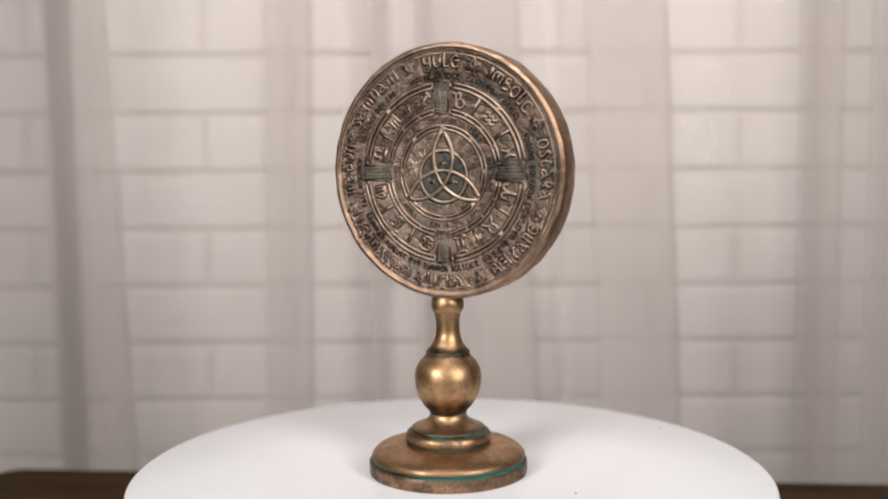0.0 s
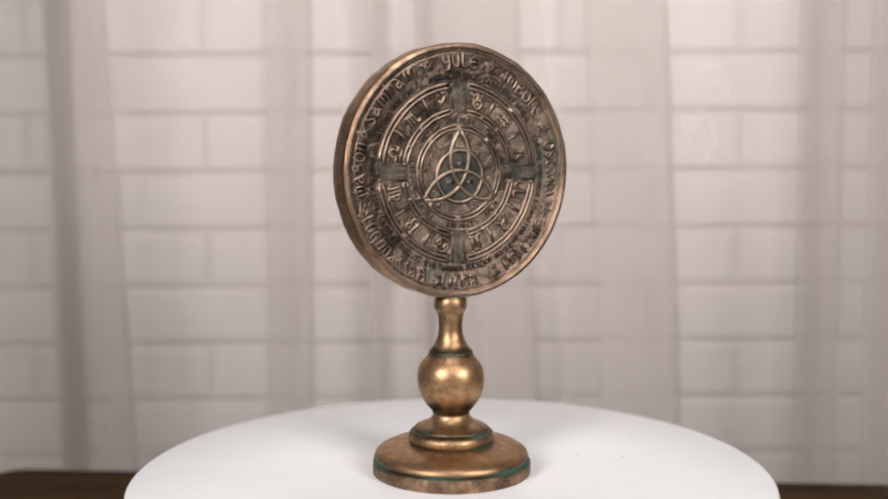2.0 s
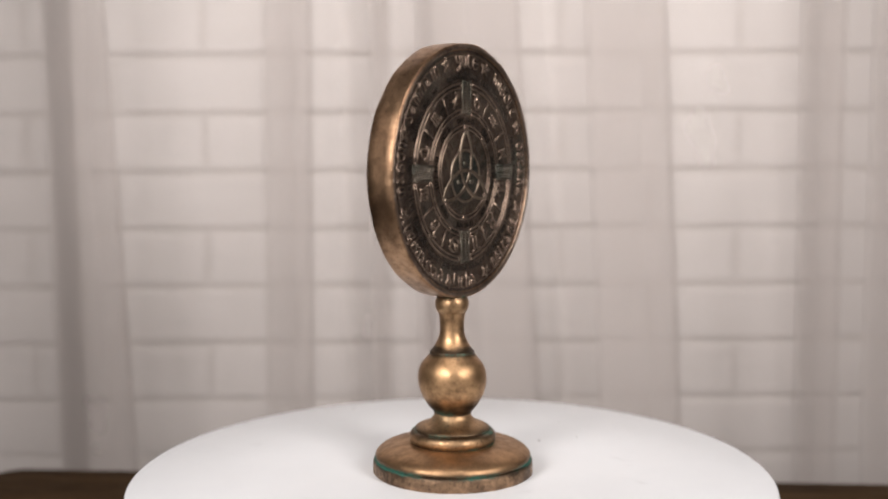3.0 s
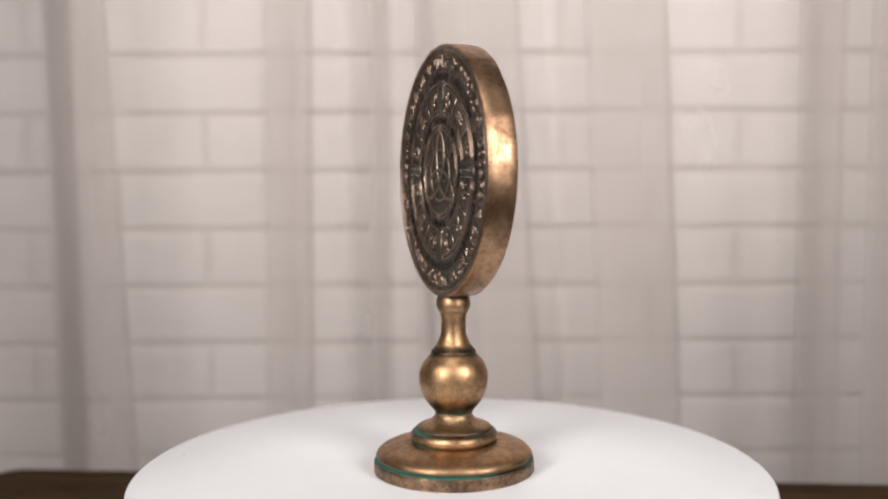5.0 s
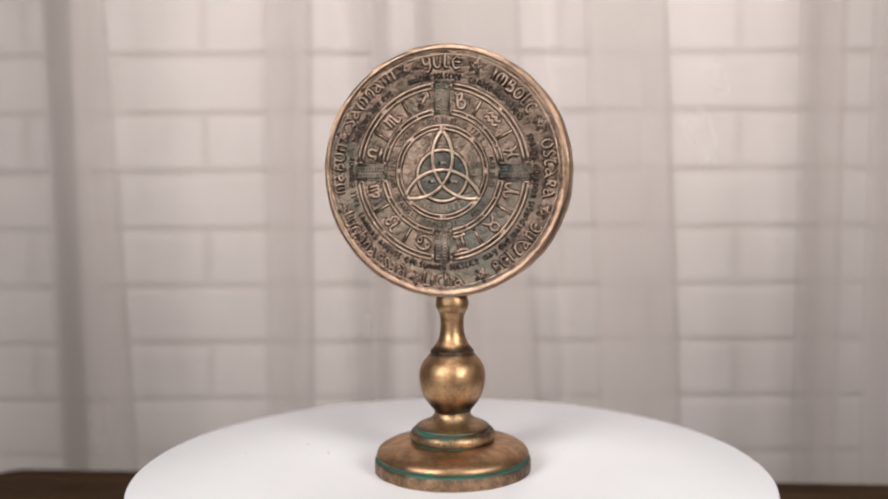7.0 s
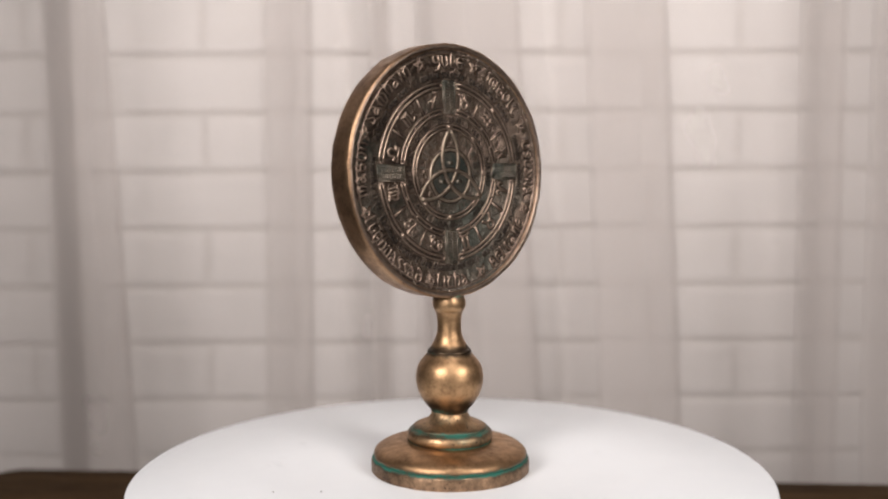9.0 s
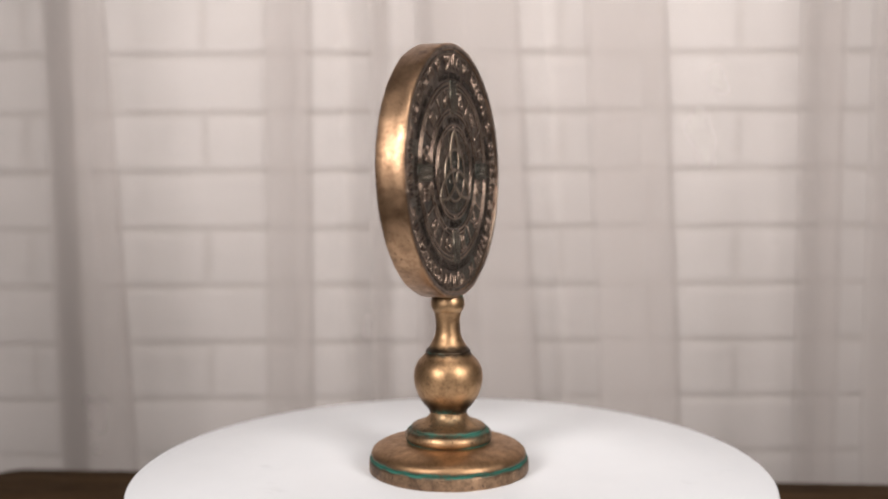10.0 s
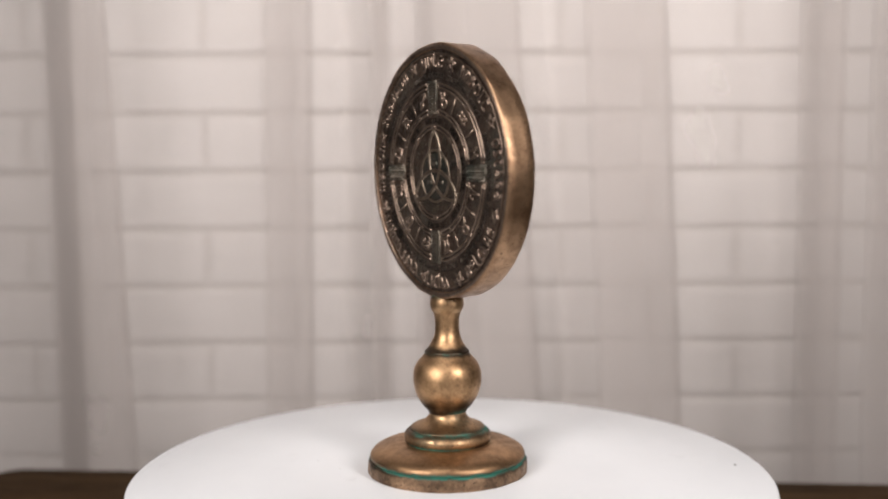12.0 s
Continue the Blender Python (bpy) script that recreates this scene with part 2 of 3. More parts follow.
def dark_table():
    table = tagged(new("side_table"), "dark-stained wooden table with rounded corners under the turntable", "table")
    table.matrix_world = pose(0.31, -0.17, FLOOR, rz=-4.6)
    wide, deep, thick, round_ = 1.53, 0.84, 0.035, 0.02
    bm = bmesh.new()
    ring = []
    for cx, cy, a0 in ((1, 1, 0), (-1, 1, 90), (-1, -1, 180), (1, -1, 270)):
        for k in range(6):
            a = radians(a0 + 18 * k)
            ring.append((cx * (wide / 2 - round_) + round_ * math.cos(a), cy * (deep / 2 - round_) + round_ * math.sin(a)))
    top_z = TABLE_Z - FLOOR
    levels = [(1.0, top_z - thick), (1.0, top_z - 0.004), (0.9985, top_z - 0.001), (0.996, top_z)]
    rows = [[bm.verts.new((x * s, y * s, z)) for x, y in ring] for s, z in levels]
    for lo, hi in zip(rows, rows[1:]):
        for k in range(len(ring)):
            bm.faces.new((lo[k], lo[(k + 1) % len(ring)], hi[(k + 1) % len(ring)], hi[k]))
    bm.faces.new(rows[0][::-1]), bm.faces.new(rows[-1])
    part("tabletop", bm, DARK_WOOD, table, smooth=False)
    for sx in (-1, 1):
        for sy in (-1, 1):
            part("leg", box((0.05, 0.05, top_z - thick), (sx * (wide / 2 - 0.06), sy * (deep / 2 - 0.06), (top_z - thick) / 2), 0.004), DARK_WOOD, table, smooth=False)
    return table


dark_table()


# ---- sheer curtain in folds ----
def curtain():
    """One length of voile; where it is doubled back on itself three layers lie behind one another. Each fold: its two edges, and how far it leans over each metre of height."""
    folds = ((-1.10, -1.02, 0.0), (-0.86, -0.80, 0.0), (-0.66, -0.60, 0.0), (-0.4050, -0.3860, 0.0), (-0.4045, -0.3850, 0.0), (-0.4040, -0.3840, 0.0), (-0.4030, -0.3450, -0.03), (-0.1850, -0.1400, 0.01), (-0.0797, -0.0590, 0.0),
             (-0.0234, -0.0146, 0.0), (-0.0230, -0.0140, 0.0), (-0.0225, 0.0788, -0.05), (0.1490, 0.2300, -0.04), (0.3635, 0.4150, 0.0), (0.4340, 0.5000, 0.0), (0.62, 0.68, 0.0), (0.82, 0.90, 0.0), (1.05, 1.12, 0.0))
    y0 = 0.455
    line = [(-1.35, y0, 0.0)]
    for i, (a, b, lean) in enumerate(folds):
        d = 0.010 + 0.005 * ((i * 7) % 3)
        last = line[-1][0]
        if a - 0.03 > last:
            line.append((a - 0.025, y0 + 0.008, lean))
        r = min(0.006, (b - a) / 4)
        line += [(b - r, y0 - d, lean), (b, y0 - d - 0.004, lean), (b - r, y0 - d - 0.010, lean), ((a + b) / 2, y0 - d - 0.012, lean), (a + r, y0 - d - 0.014, lean), (a, y0 - d - 0.020, lean), (a + r, y0 - d - 0.024, lean)]
        following = folds[i + 1][0] if i + 1 < len(folds) else 2.0
        if b + 0.012 < following:
            line.append((b + 0.008, y0 - 0.012, lean))
    line += [(1.35, y0, 0.0)]
    line = spline(line, 5)
    bm = bmesh.new()
    levels = [FLOOR + 0.03 + (TOP - FLOOR - 0.032) * k / 48 for k in range(49)]
    rows = []
    for z in levels:
        row = []
        for p in line:
            s = noise.noise(Vector((p.x * 3.0, 4.0, z * 1.6))) * 0.003 + noise.noise(Vector((p.x * 11, 9.0, z * 5))) * 0.002
            w = noise.noise(Vector((p.x * 6.0, 1.0, z * 0.7))) * 0.016 + noise.noise(Vector((p.x * 14.0, 6.0, z * 0.6))) * 0.008
            row.append(bm.verts.new((p.x + s * 0.6 + p.z * (z - 0.25), p.y + w, z)))
        rows.append(row)
    for lo, hi in zip(rows, rows[1:]):
        for k in range(len(line) - 1):
            bm.faces.new((lo[k], lo[k + 1], hi[k + 1], hi[k]))
    tagged(part("curtain", bm, VOILE, None), "sheer off-white voile curtain hanging in soft folds before the brick wall", "curtain")


curtain()


# ---- turntable ----
def turntable():
    thing = tagged(new("turntable"), "round white motorised display turntable on a dark table", "turntable")
    thing.matrix_world = pose(0, 0, TABLE_Z)
    h = -TABLE_Z
    part("housing", lathe([(0.13, 0.0), (0.135, 0.004), (0.135, h - 0.022), (0.12, h - 0.018)], 64), WHITE, thing)
    top = lathe([(0.10, h - 0.018), (0.1975, h - 0.018), (0.1995, h - 0.0165), (0.2, h - 0.014), (0.2, h - 0.003), (0.1995, h - 0.001), (0.1982, h), (0.10, h), (0.02, h)], 160)
    platter = part("platter", top, WHITE, thing, "white round platter with a few crumbs on it")
    for x, y, s in ((0.0887, -0.0150, 0.0007), (0.1106, -0.0332, 0.0006), (0.1432, -0.0014, 0.0005), (0.0945, 0.1557, 0.0009), (-0.0637, -0.0625, 0.0004), (-0.038, -0.0595, 0.0004)):
        bm = bmesh.new()
        bmesh.ops.create_icosphere(bm, subdivisions=1, radius=s, matrix=pose(x, y, h + s * 0.4) @ Matrix.Diagonal((1, 0.7, 0.6, 1)))
        part("crumb", bm, CRUMB, platter)
    return platter


PLATTER = turntable()

# ---- the medallion on its turned stand ----
R, HALF, FACE, UNIT = 0.0782, 0.0092, 0.0080, 0.0776 / 224.5
CX, CY = -0.0013, -0.0005


def on_arc(word, radius, middle, half, size, high, inward=False, weight=0.0):
    """Raised letters along a circle round the face's centre, over half degrees to each side; inward: their tops point to the centre. Verts and faces of the word."""
    widths, shapes = [], []
    for ch in word:
        if ch == " ":
            widths.append(0.30 * size), shapes.append(None)
            continue
        data = bpy.data.curves.new("letter", "FONT")
        data.body, data.size, data.extrude, data.offset, data.resolution_u = ch, size, high / 2, weight, 2
        ob = new("letter", data)
        bpy.context.view_layer.update()
        me = bpy.data.meshes.new_from_object(ob.evaluated_get(bpy.context.evaluated_depsgraph_get()))
        bpy.data.objects.remove(ob), bpy.data.curves.remove(data)
        xs = [v.co.x for v in me.vertices]
        widths.append(max(xs) - min(xs) + 0.11 * size)
        shapes.append((me, (min(xs) + max(xs)) / 2))
    total, at, verts, faces = sum(widths), 0.0, [], []
    squeeze = 2 * radians(half) * radius / total
    for w, shape in zip(widths, shapes):
        mid = at + w / 2 - total / 2
        at += w
        if shape is None:
            continue
        me, centre = shape
        a = radians(middle) + (-1 if inward else 1) * mid * squeeze / radius
        first = len(verts)
        for v in me.vertices:
            x, y = (v.co.x - centre) * squeeze, v.co.y
            if inward:
                x, y = -x, -y
            rr = radius + y
            verts.append((CX + rr * math.sin(a) + x * math.cos(a), -(FACE + high / 2 - 0.0001) - v.co.z, CY + rr * math.cos(a) - x * math.sin(a)))
        faces += [[first + k for k in p.vertices] for p in me.polygons]
        bpy.data.meshes.remove(me)
    return verts, faces


def letter_mesh(name, word, material):
    me = bpy.data.meshes.new(name)
    me.from_pydata(word[0], [], word[1])
    me.update()
    me.materials.append(material)
    return me


def circ(cx, cy, r, a0=0, a1=360, step=20):
    return arc(r, a0, a1, step, (cx, cy))


# round uncial letters as strokes: from 0 to 1 in height, each with its width
UNCIAL = {}
UNCIAL["a"] = (0.78, [[(0.08, 1.0), (0.42, 0.72), (0.60, 0.30), (0.78, 0.0)], [(0.56, 0.46), (0.24, 0.46), (0.04, 0.22), (0.22, 0.03), (0.62, 0.26)]])
UNCIAL["b"] = (0.68, [[(0.08, 1.0), (0.08, 0.0)], [(0.08, 1.0), (0.44, 0.96), (0.48, 0.66), (0.12, 0.55)], [(0.12, 0.55), (0.60, 0.48), (0.62, 0.10), (0.08, 0.0)]])
UNCIAL["c"] = (0.64, [[(0.62, 0.86), (0.36, 1.0), (0.08, 0.78), (0.03, 0.42), (0.18, 0.08), (0.42, 0.0), (0.64, 0.14)]])
UNCIAL["d"] = (0.72, [[(0.36 + 0.34 * math.sin(radians(30 * k)), 0.34 + 0.34 * math.cos(radians(30 * k))) for k in range(13)], [(0.66, 0.50), (0.50, 0.92), (0.04, 1.16)]])
UNCIAL["e"] = (0.70, [[(0.62, 0.88), (0.36, 1.0), (0.08, 0.78), (0.03, 0.42), (0.18, 0.08), (0.42, 0.0), (0.68, 0.14)], [(0.06, 0.52), (0.78, 0.58)]])
UNCIAL["g"] = (0.74, [[(0.64, 0.86), (0.36, 1.0), (0.08, 0.78), (0.03, 0.42), (0.20, 0.06), (0.46, 0.04), (0.60, 0.22), (0.60, 0.44)], [(0.34, 0.46), (0.78, 0.46)], [(0.60, 0.30), (0.58, -0.16), (0.30, -0.26)]])
UNCIAL["h"] = (0.66, [[(0.08, 1.34), (0.08, 0.0)], [(0.08, 0.66), (0.34, 0.96), (0.60, 0.76), (0.62, 0.32), (0.50, 0.0)]])
UNCIAL["i"] = (0.22, [[(0.0, 0.92), (0.12, 1.0)], [(0.12, 1.0), (0.12, 0.0)]])
UNCIAL["l"] = (0.48, [[(0.08, 1.26), (0.07, 0.46), (0.14, 0.04), (0.48, 0.04)]])
UNCIAL["m"] = (0.92, [[(0.46, 0.94), (0.14, 0.82), (0.03, 0.42), (0.14, 0.0)], [(0.46, 1.0), (0.46, 0.0)], [(0.46, 0.94), (0.78, 0.82), (0.89, 0.42), (0.78, 0.0)]])
UNCIAL["n"] = (0.64, [[(0.02, 1.0), (0.10, 0.86)], [(0.10, 0.92), (0.10, 0.0)], [(0.10, 0.74), (0.36, 1.0), (0.58, 0.78), (0.58, 0.0)]])
UNCIAL["o"] = (0.74, [[(0.37 + 0.36 * math.sin(radians(30 * k)), 0.5 + 0.49 * math.cos(radians(30 * k))) for k in range(13)]])
UNCIAL["r"] = (0.66, [[(0.08, 1.0), (0.08, 0.0)], [(0.08, 1.0), (0.46, 0.94), (0.48, 0.60), (0.12, 0.50)], [(0.22, 0.50), (0.66, 0.0)]])
UNCIAL["s"] = (0.56, [[(0.54, 0.88), (0.28, 1.0), (0.08, 0.78), (0.28, 0.53), (0.50, 0.26), (0.28, 0.0), (0.02, 0.12)]])
UNCIAL["t"] = (0.62, [[(0.0, 0.94), (0.62, 0.98)], [(0.34, 0.94), (0.12, 0.60), (0.12, 0.22), (0.32, 0.0), (0.58, 0.10)]])
UNCIAL["u"] = (0.66, [[(0.06, 1.0), (0.06, 0.34), (0.26, 0.0), (0.50, 0.12), (0.60, 0.36)], [(0.60, 1.0), (0.60, 0.0)]])
UNCIAL["y"] = (0.66, [[(0.06, 1.0), (0.08, 0.56), (0.30, 0.38), (0.58, 0.52)], [(0.60, 1.0), (0.60, 0.12), (0.40, -0.24), (0.10, -0.22)]])

UNCIAL["f"] = (0.54, [[(0.10, 1.0), (0.10, -0.10)], [(0.10, 0.98), (0.54, 1.0)], [(0.10, 0.52), (0.46, 0.54)]])
UNCIAL["p"] = (0.62, [[(0.08, 1.0), (0.08, -0.30)], [(0.08, 0.96), (0.50, 0.94), (0.58, 0.50), (0.40, 0.12), (0.10, 0.14)]])
UNCIAL["q"] = (0.66, [[(0.58, 1.0), (0.58, -0.30)], [(0.58, 0.94), (0.16, 0.94), (0.04, 0.50), (0.22, 0.10), (0.58, 0.14)]])
UNCIAL["v"] = (0.60, [[(0.02, 1.0), (0.30, 0.0)], [(0.30, 0.0), (0.58, 1.0)]])
UNCIAL["w"] = (0.92, [[(0.04, 1.0), (0.06, 0.30), (0.24, 0.0), (0.46, 0.24)], [(0.46, 1.0), (0.46, 0.24)], [(0.46, 0.24), (0.66, 0.0), (0.84, 0.30), (0.88, 1.0)]])
UNCIAL["x"] = (0.62, [[(0.02, 1.0), (0.60, 0.0)], [(0.60, 1.0), (0.02, 0.0)]])


def uncial_on_arc(word, radius, middle, half, tall, inward):
    """The strokes of each letter of a word along a circle, over half degrees to each side; inward: their tops point to the centre."""
    gap = 0.26
    total = sum(UNCIAL[ch][0] if ch in UNCIAL else 0.34 for ch in word) + gap * (len(word) - 1)
    wide = 2 * radians(half) * (radius + tall / 2 * (-1 if inward else 1)) / total
    at, letters = -total / 2, []
    for ch in word:
        if ch not in UNCIAL:
            at += 0.34 + gap
            continue
        w, lines = UNCIAL[ch]
        a = radians(middle) + (-1 if inward else 1) * (at + w / 2) * 2 * radians(half) / total
        at += w + gap
        placed = []
        for line in lines:
            line = spline([(*p, 0) for p in line], 3) if 2 < len(line) < 12 else [Vector((*p, 0)) for p in line]
            row = []
            for p in line:
                x, y = (p.x - w / 2) * wide, p.y * tall
                if inward:
                    x, y = -x, -y
                row.append(((radius + y) * math.sin(a) + x * math.cos(a), (radius + y) * math.cos(a) - x * math.sin(a)))
            placed.append(row)
        letters.append(placed)
    return letters


# the zodiac's twelve signs as strokes in a box from -1 to 1, clockwise from the top
SIGNS = []
SIGNS.append(("capricorn", [[(-0.9, 0.7), (-0.5, 0.4), (-0.35, -0.3)], [(-0.45, 0.5), (-0.1, 0.85), (0.1, 0.5), (0.05, 0)], circ(0.25, -0.35, 0.5)]))
SIGNS.append(("aquarius", [[(-0.9, 0.15), (-0.55, 0.5), (-0.25, 0.15), (0.1, 0.5), (0.4, 0.15), (0.85, 0.5)], [(-0.9, -0.45), (-0.55, -0.1), (-0.25, -0.45), (0.1, -0.1), (0.4, -0.45), (0.85, -0.1)]]))
SIGNS.append(("pisces", [circ(-1.25, 0, 1.0, 45, 135), circ(1.25, 0, 1.0, 225, 315), [(-0.6, 0), (0.6, 0)]]))
SIGNS.append(("aries", [[(0, -0.9), (-0.1, 0.2), (-0.4, 0.8), (-0.8, 0.6), (-0.8, 0.2)], [(0, -0.9), (0.1, 0.2), (0.4, 0.8), (0.8, 0.6), (0.8, 0.2)]]))
SIGNS.append(("taurus", [circ(0, -0.35, 0.5), [(-0.8, 0.9), (-0.4, 0.3), (0, 0.15), (0.4, 0.3), (0.8, 0.9)]]))
SIGNS.append(("gemini", [[(-0.35, -0.8), (-0.35, 0.8)], [(0.35, -0.8), (0.35, 0.8)], [(-0.8, 0.95), (0, 0.75), (0.8, 0.95)], [(-0.8, -0.95), (0, -0.75), (0.8, -0.95)]]))
SIGNS.append(("cancer", [circ(-0.55, 0.15, 0.28), circ(0.55, -0.15, 0.28), [(-0.8, 0.3), (-0.3, 0.75), (0.4, 0.7), (0.95, 0.35)], [(0.8, -0.3), (0.3, -0.75), (-0.4, -0.7), (-0.95, -0.35)]]))
SIGNS.append(("leo", [circ(-0.5, -0.25, 0.3), [(-0.3, -0.1), (-0.55, 0.5), (-0.1, 0.9), (0.4, 0.6), (0.2, -0.2), (0.3, -0.8), (0.8, -0.7)]]))
SIGNS.append(("virgo", [[(-0.85, 0.7), (-0.6, 0.5), (-0.6, -0.7)], [(-0.6, 0.4), (-0.2, 0.7), (-0.1, -0.7)], [(-0.1, 0.4), (0.25, 0.7), (0.35, -0.7), (0.75, -0.95)], [(0.35, 0.3), (0.75, 0.35), (0.7, -0.2), (0.1, -0.9)]]))
SIGNS.append(("libra", [[(-0.9, -0.7), (0.9, -0.7)], [(-0.9, -0.2), (-0.35, -0.2), (-0.45, 0.4), (0, 0.75), (0.45, 0.4), (0.35, -0.2), (0.9, -0.2)]]))
SIGNS.append(("scorpio", [[(-0.85, 0.7), (-0.6, 0.5), (-0.6, -0.7)], [(-0.6, 0.4), (-0.2, 0.7), (-0.1, -0.7)], [(-0.1, 0.4), (0.25, 0.7), (0.4, -0.6), (0.95, -0.5)]]))
SIGNS.append(("sagittarius", [[(-0.7, -0.8), (0.7, 0.8)], [(0.0, 0.8), (0.7, 0.8), (0.7, 0.1)], [(-0.55, 0.05), (0.05, -0.5)]]))


def face_pieces():
    """Name, mesh, label of every raised piece of one face; both faces share these meshes."""
    out = []

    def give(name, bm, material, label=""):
        out.append((name, mesh_of(name, bm, material, SHADE_WASH), label))

    def px(r):
        return r * UNIT

    def strokes(lines, width, high, closed=False, shade_wash=1.5, flat=False):
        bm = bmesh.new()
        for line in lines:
            stroke(bm, [(CX + u, CY + v) for u, v in line], width, high * 0.6, closed, FACE, px(shade_wash), flat)
        return bm

    bm = bmesh.new()
    stroke(bm, arc(R - 0.0022, 0, 357, 3), 0.0026, 0.0014, True, FACE)
    give("border", bm, RELIEF, "worn raised bronze border")
    bm = bmesh.new()
    stroke(bm, arc(R - 0.0064, 0, 357, 3), 0.0010, 0.0006, True, FACE)
    give("border_line", bm, RELIEF)
    for q in range(4):
        for r in (158, 150):
            give("outer_arc", strokes([arc(px(r), 90 * q + 6.5, 90 * q + 83.5)], px(4.2), 0.0010), RELIEF)
        for r in (112, 104.5):
            give("middle_arc", strokes([arc(px(r), 90 * q + 8.5, 90 * q + 81.5)], px(3.6), 0.0009), RELIEF)
        for a in (30, 60):
            give("divider", strokes([[(px(r) * math.sin(radians(90 * q + a)), px(r) * math.cos(radians(90 * q + a))) for r in (115, 147)]], px(3.8), 0.0009), RELIEF)
        for end in (6.5, 83.5):
            give("arc_end", strokes([[(px(r) * math.sin(radians(90 * q + end)), px(r) * math.cos(radians(90 * q + end))) for r in (149, 159)]], px(4.0), 0.0010), RELIEF)
        for end in (8.5, 81.5):
            give("arc_end", strokes([[(px(r) * math.sin(radians(90 * q + end)), px(r) * math.cos(radians(90 * q + end))) for r in (103.5, 113)]], px(3.6), 0.0009), RELIEF)
        give("arc_clasp", strokes([arc(px(154), 90 * q + 41.5, 90 * q + 47.5)], px(9), 0.0008), RELIEF)
        for a in (25, 45, 65):
            give("arc_clasp", strokes([[(px(r) * math.sin(radians(90 * q + a)), px(r) * math.cos(radians(90 * q + a))) for r in (104, 112.5)]], px(4.2), 0.0008), RELIEF)
        for a in (0, 45):
            give("ring_clasp", strokes([arc(px(80.5), 90 * q + a - 5, 90 * q + a + 5)], px(6.5), 0.0008), RELIEF)
    for r in (84, 77):
        give("inner_ring", strokes([arc(px(r), 0, 356)], px(3.4), 0.0009, True), RELIEF)
    for i, (name, lines) in enumerate(SIGNS):
        a = radians(15 + 30 * i)
        low = 90 < 15 + 30 * i < 270
        s = px(15.5)
        placed = []
        for line in lines:
            line = spline([Vector((*p, 0)) for p in line], 3) if len(line) > 2 and len(line) < 10 else [Vector((*p, 0)) for p in line]
            row = []
            for p in line:
                x, y = p.x * s * 0.95, p.y * s
                if low:
                    x, y = -x, -y
                rr = px(131) + y
                row.append((rr * math.sin(a) + x * math.cos(a), rr * math.cos(a) - x * math.sin(a)))
            placed.append(row)
        give(name + "_sign", strokes(placed, px(4.6), 0.0013), RELIEF)
    for q in range(4):
        a = radians(90 * q)
        lines = []
        for column in (-5.7, 5.7):
            for phase in (0.0, 0.5):
                lines.append([(px(column + 5.0 * math.sin(2 * math.pi * (k / 10 + phase))), px(107 + 52 * k / 48)) for k in range(49)])
        for x in (-13, 13):
            lines.append([(px(x), px(105)), (px(x), px(161))])
        for y in (105, 161):
            lines.append([(px(-14), px(y)), (px(14), px(y))])
        turned = [[(v * math.sin(a) + u * math.cos(a), v * math.cos(a) - u * math.sin(a)) for u, v in line] for line in lines]
        bm = strokes(turned, px(2.5), 0.0014, shade_wash=0.7)
        stroke(bm, [(CX + px(r) * math.sin(a), CY + px(r) * math.cos(a)) for r in (104, 162)], px(29), 0.0003, False, FACE)
        give("knot_panel", bm, KNOT, "braided knot panel dulled by grey-green patina")
    for i, a in enumerate((18.4, 64.8, 110.7, 158.3, 194, 250.2, 289.5, 340.7)):
        c = (px(197) * math.sin(radians(a)), px(197) * math.cos(radians(a)))
        tips = [(c[0] + px(14) * math.sin(radians(a + 144 * k)), c[1] + px(14) * math.cos(radians(a + 144 * k))) for k in range(5)]
        give("star", strokes([[tips[k], tips[(k + 1) % 5]] for k in range(5)], px(2.4), 0.0012, shade_wash=1.0), LETTER)
    # triquetra with an interlaced ring
    tc, chord, sag = (px(1), px(-6)), px(70), px(50)
    rad = (chord * chord + sag * sag) / (2 * sag)
    span = math.degrees(math.asin(min(1, chord / rad)))
    lines = []
    for k in range(3):
        turn = radians(120 * k)
        base = [(rad * math.sin(radians(b)), px(-40) + sag - rad + rad * math.cos(radians(b))) for b in np.linspace(-span, span, 25)]
        lines.append([(tc[0] + u * math.cos(turn) + v * math.sin(turn), tc[1] - u * math.sin(turn) + v * math.cos(turn)) for u, v in base])
    bm = bmesh.new()
    bmesh.ops.create_circle(bm, cap_ends=True, segments=48, radius=px(45), matrix=pose(CX + tc[0], -FACE - 0.00006, CY + tc[1], rx=90))
    give("triquetra_ground", bm, GROUND, "dark grey-green patina behind the knot")
    bm = strokes(lines, px(6.4), 0.0013, flat=True)
    stroke(bm, [(CX + tc[0] + u, CY + tc[1] + v) for u, v in arc(px(46), 0, 355, 5)], px(5), 0.0006, True, FACE, px(2), True)
    give("triquetra", bm, PALE_BRONZE, "pale bronze triquetra knot with an interlaced ring")

    for text, a, half, inward in (("yule", 0, 10.2, False), ("imbolc", 42.7, 14.3, False), ("ostara", 88.5, 15.0, False), ("beltane", 134.3, 16.2, True), ("litha", 179.5, 10.7, True),
                                  ("lughnassad", 224.3, 23.3, True), ("mabon", 272, 13.2, False), ("samhain", 314.5, 18.4, False)):
        for one in uncial_on_arc(text, px(206 if inward else 186), a, half, px(20), inward):
            give("letter", strokes(one, px(3.7), 0.0014, shade_wash=2.1), LETTER)
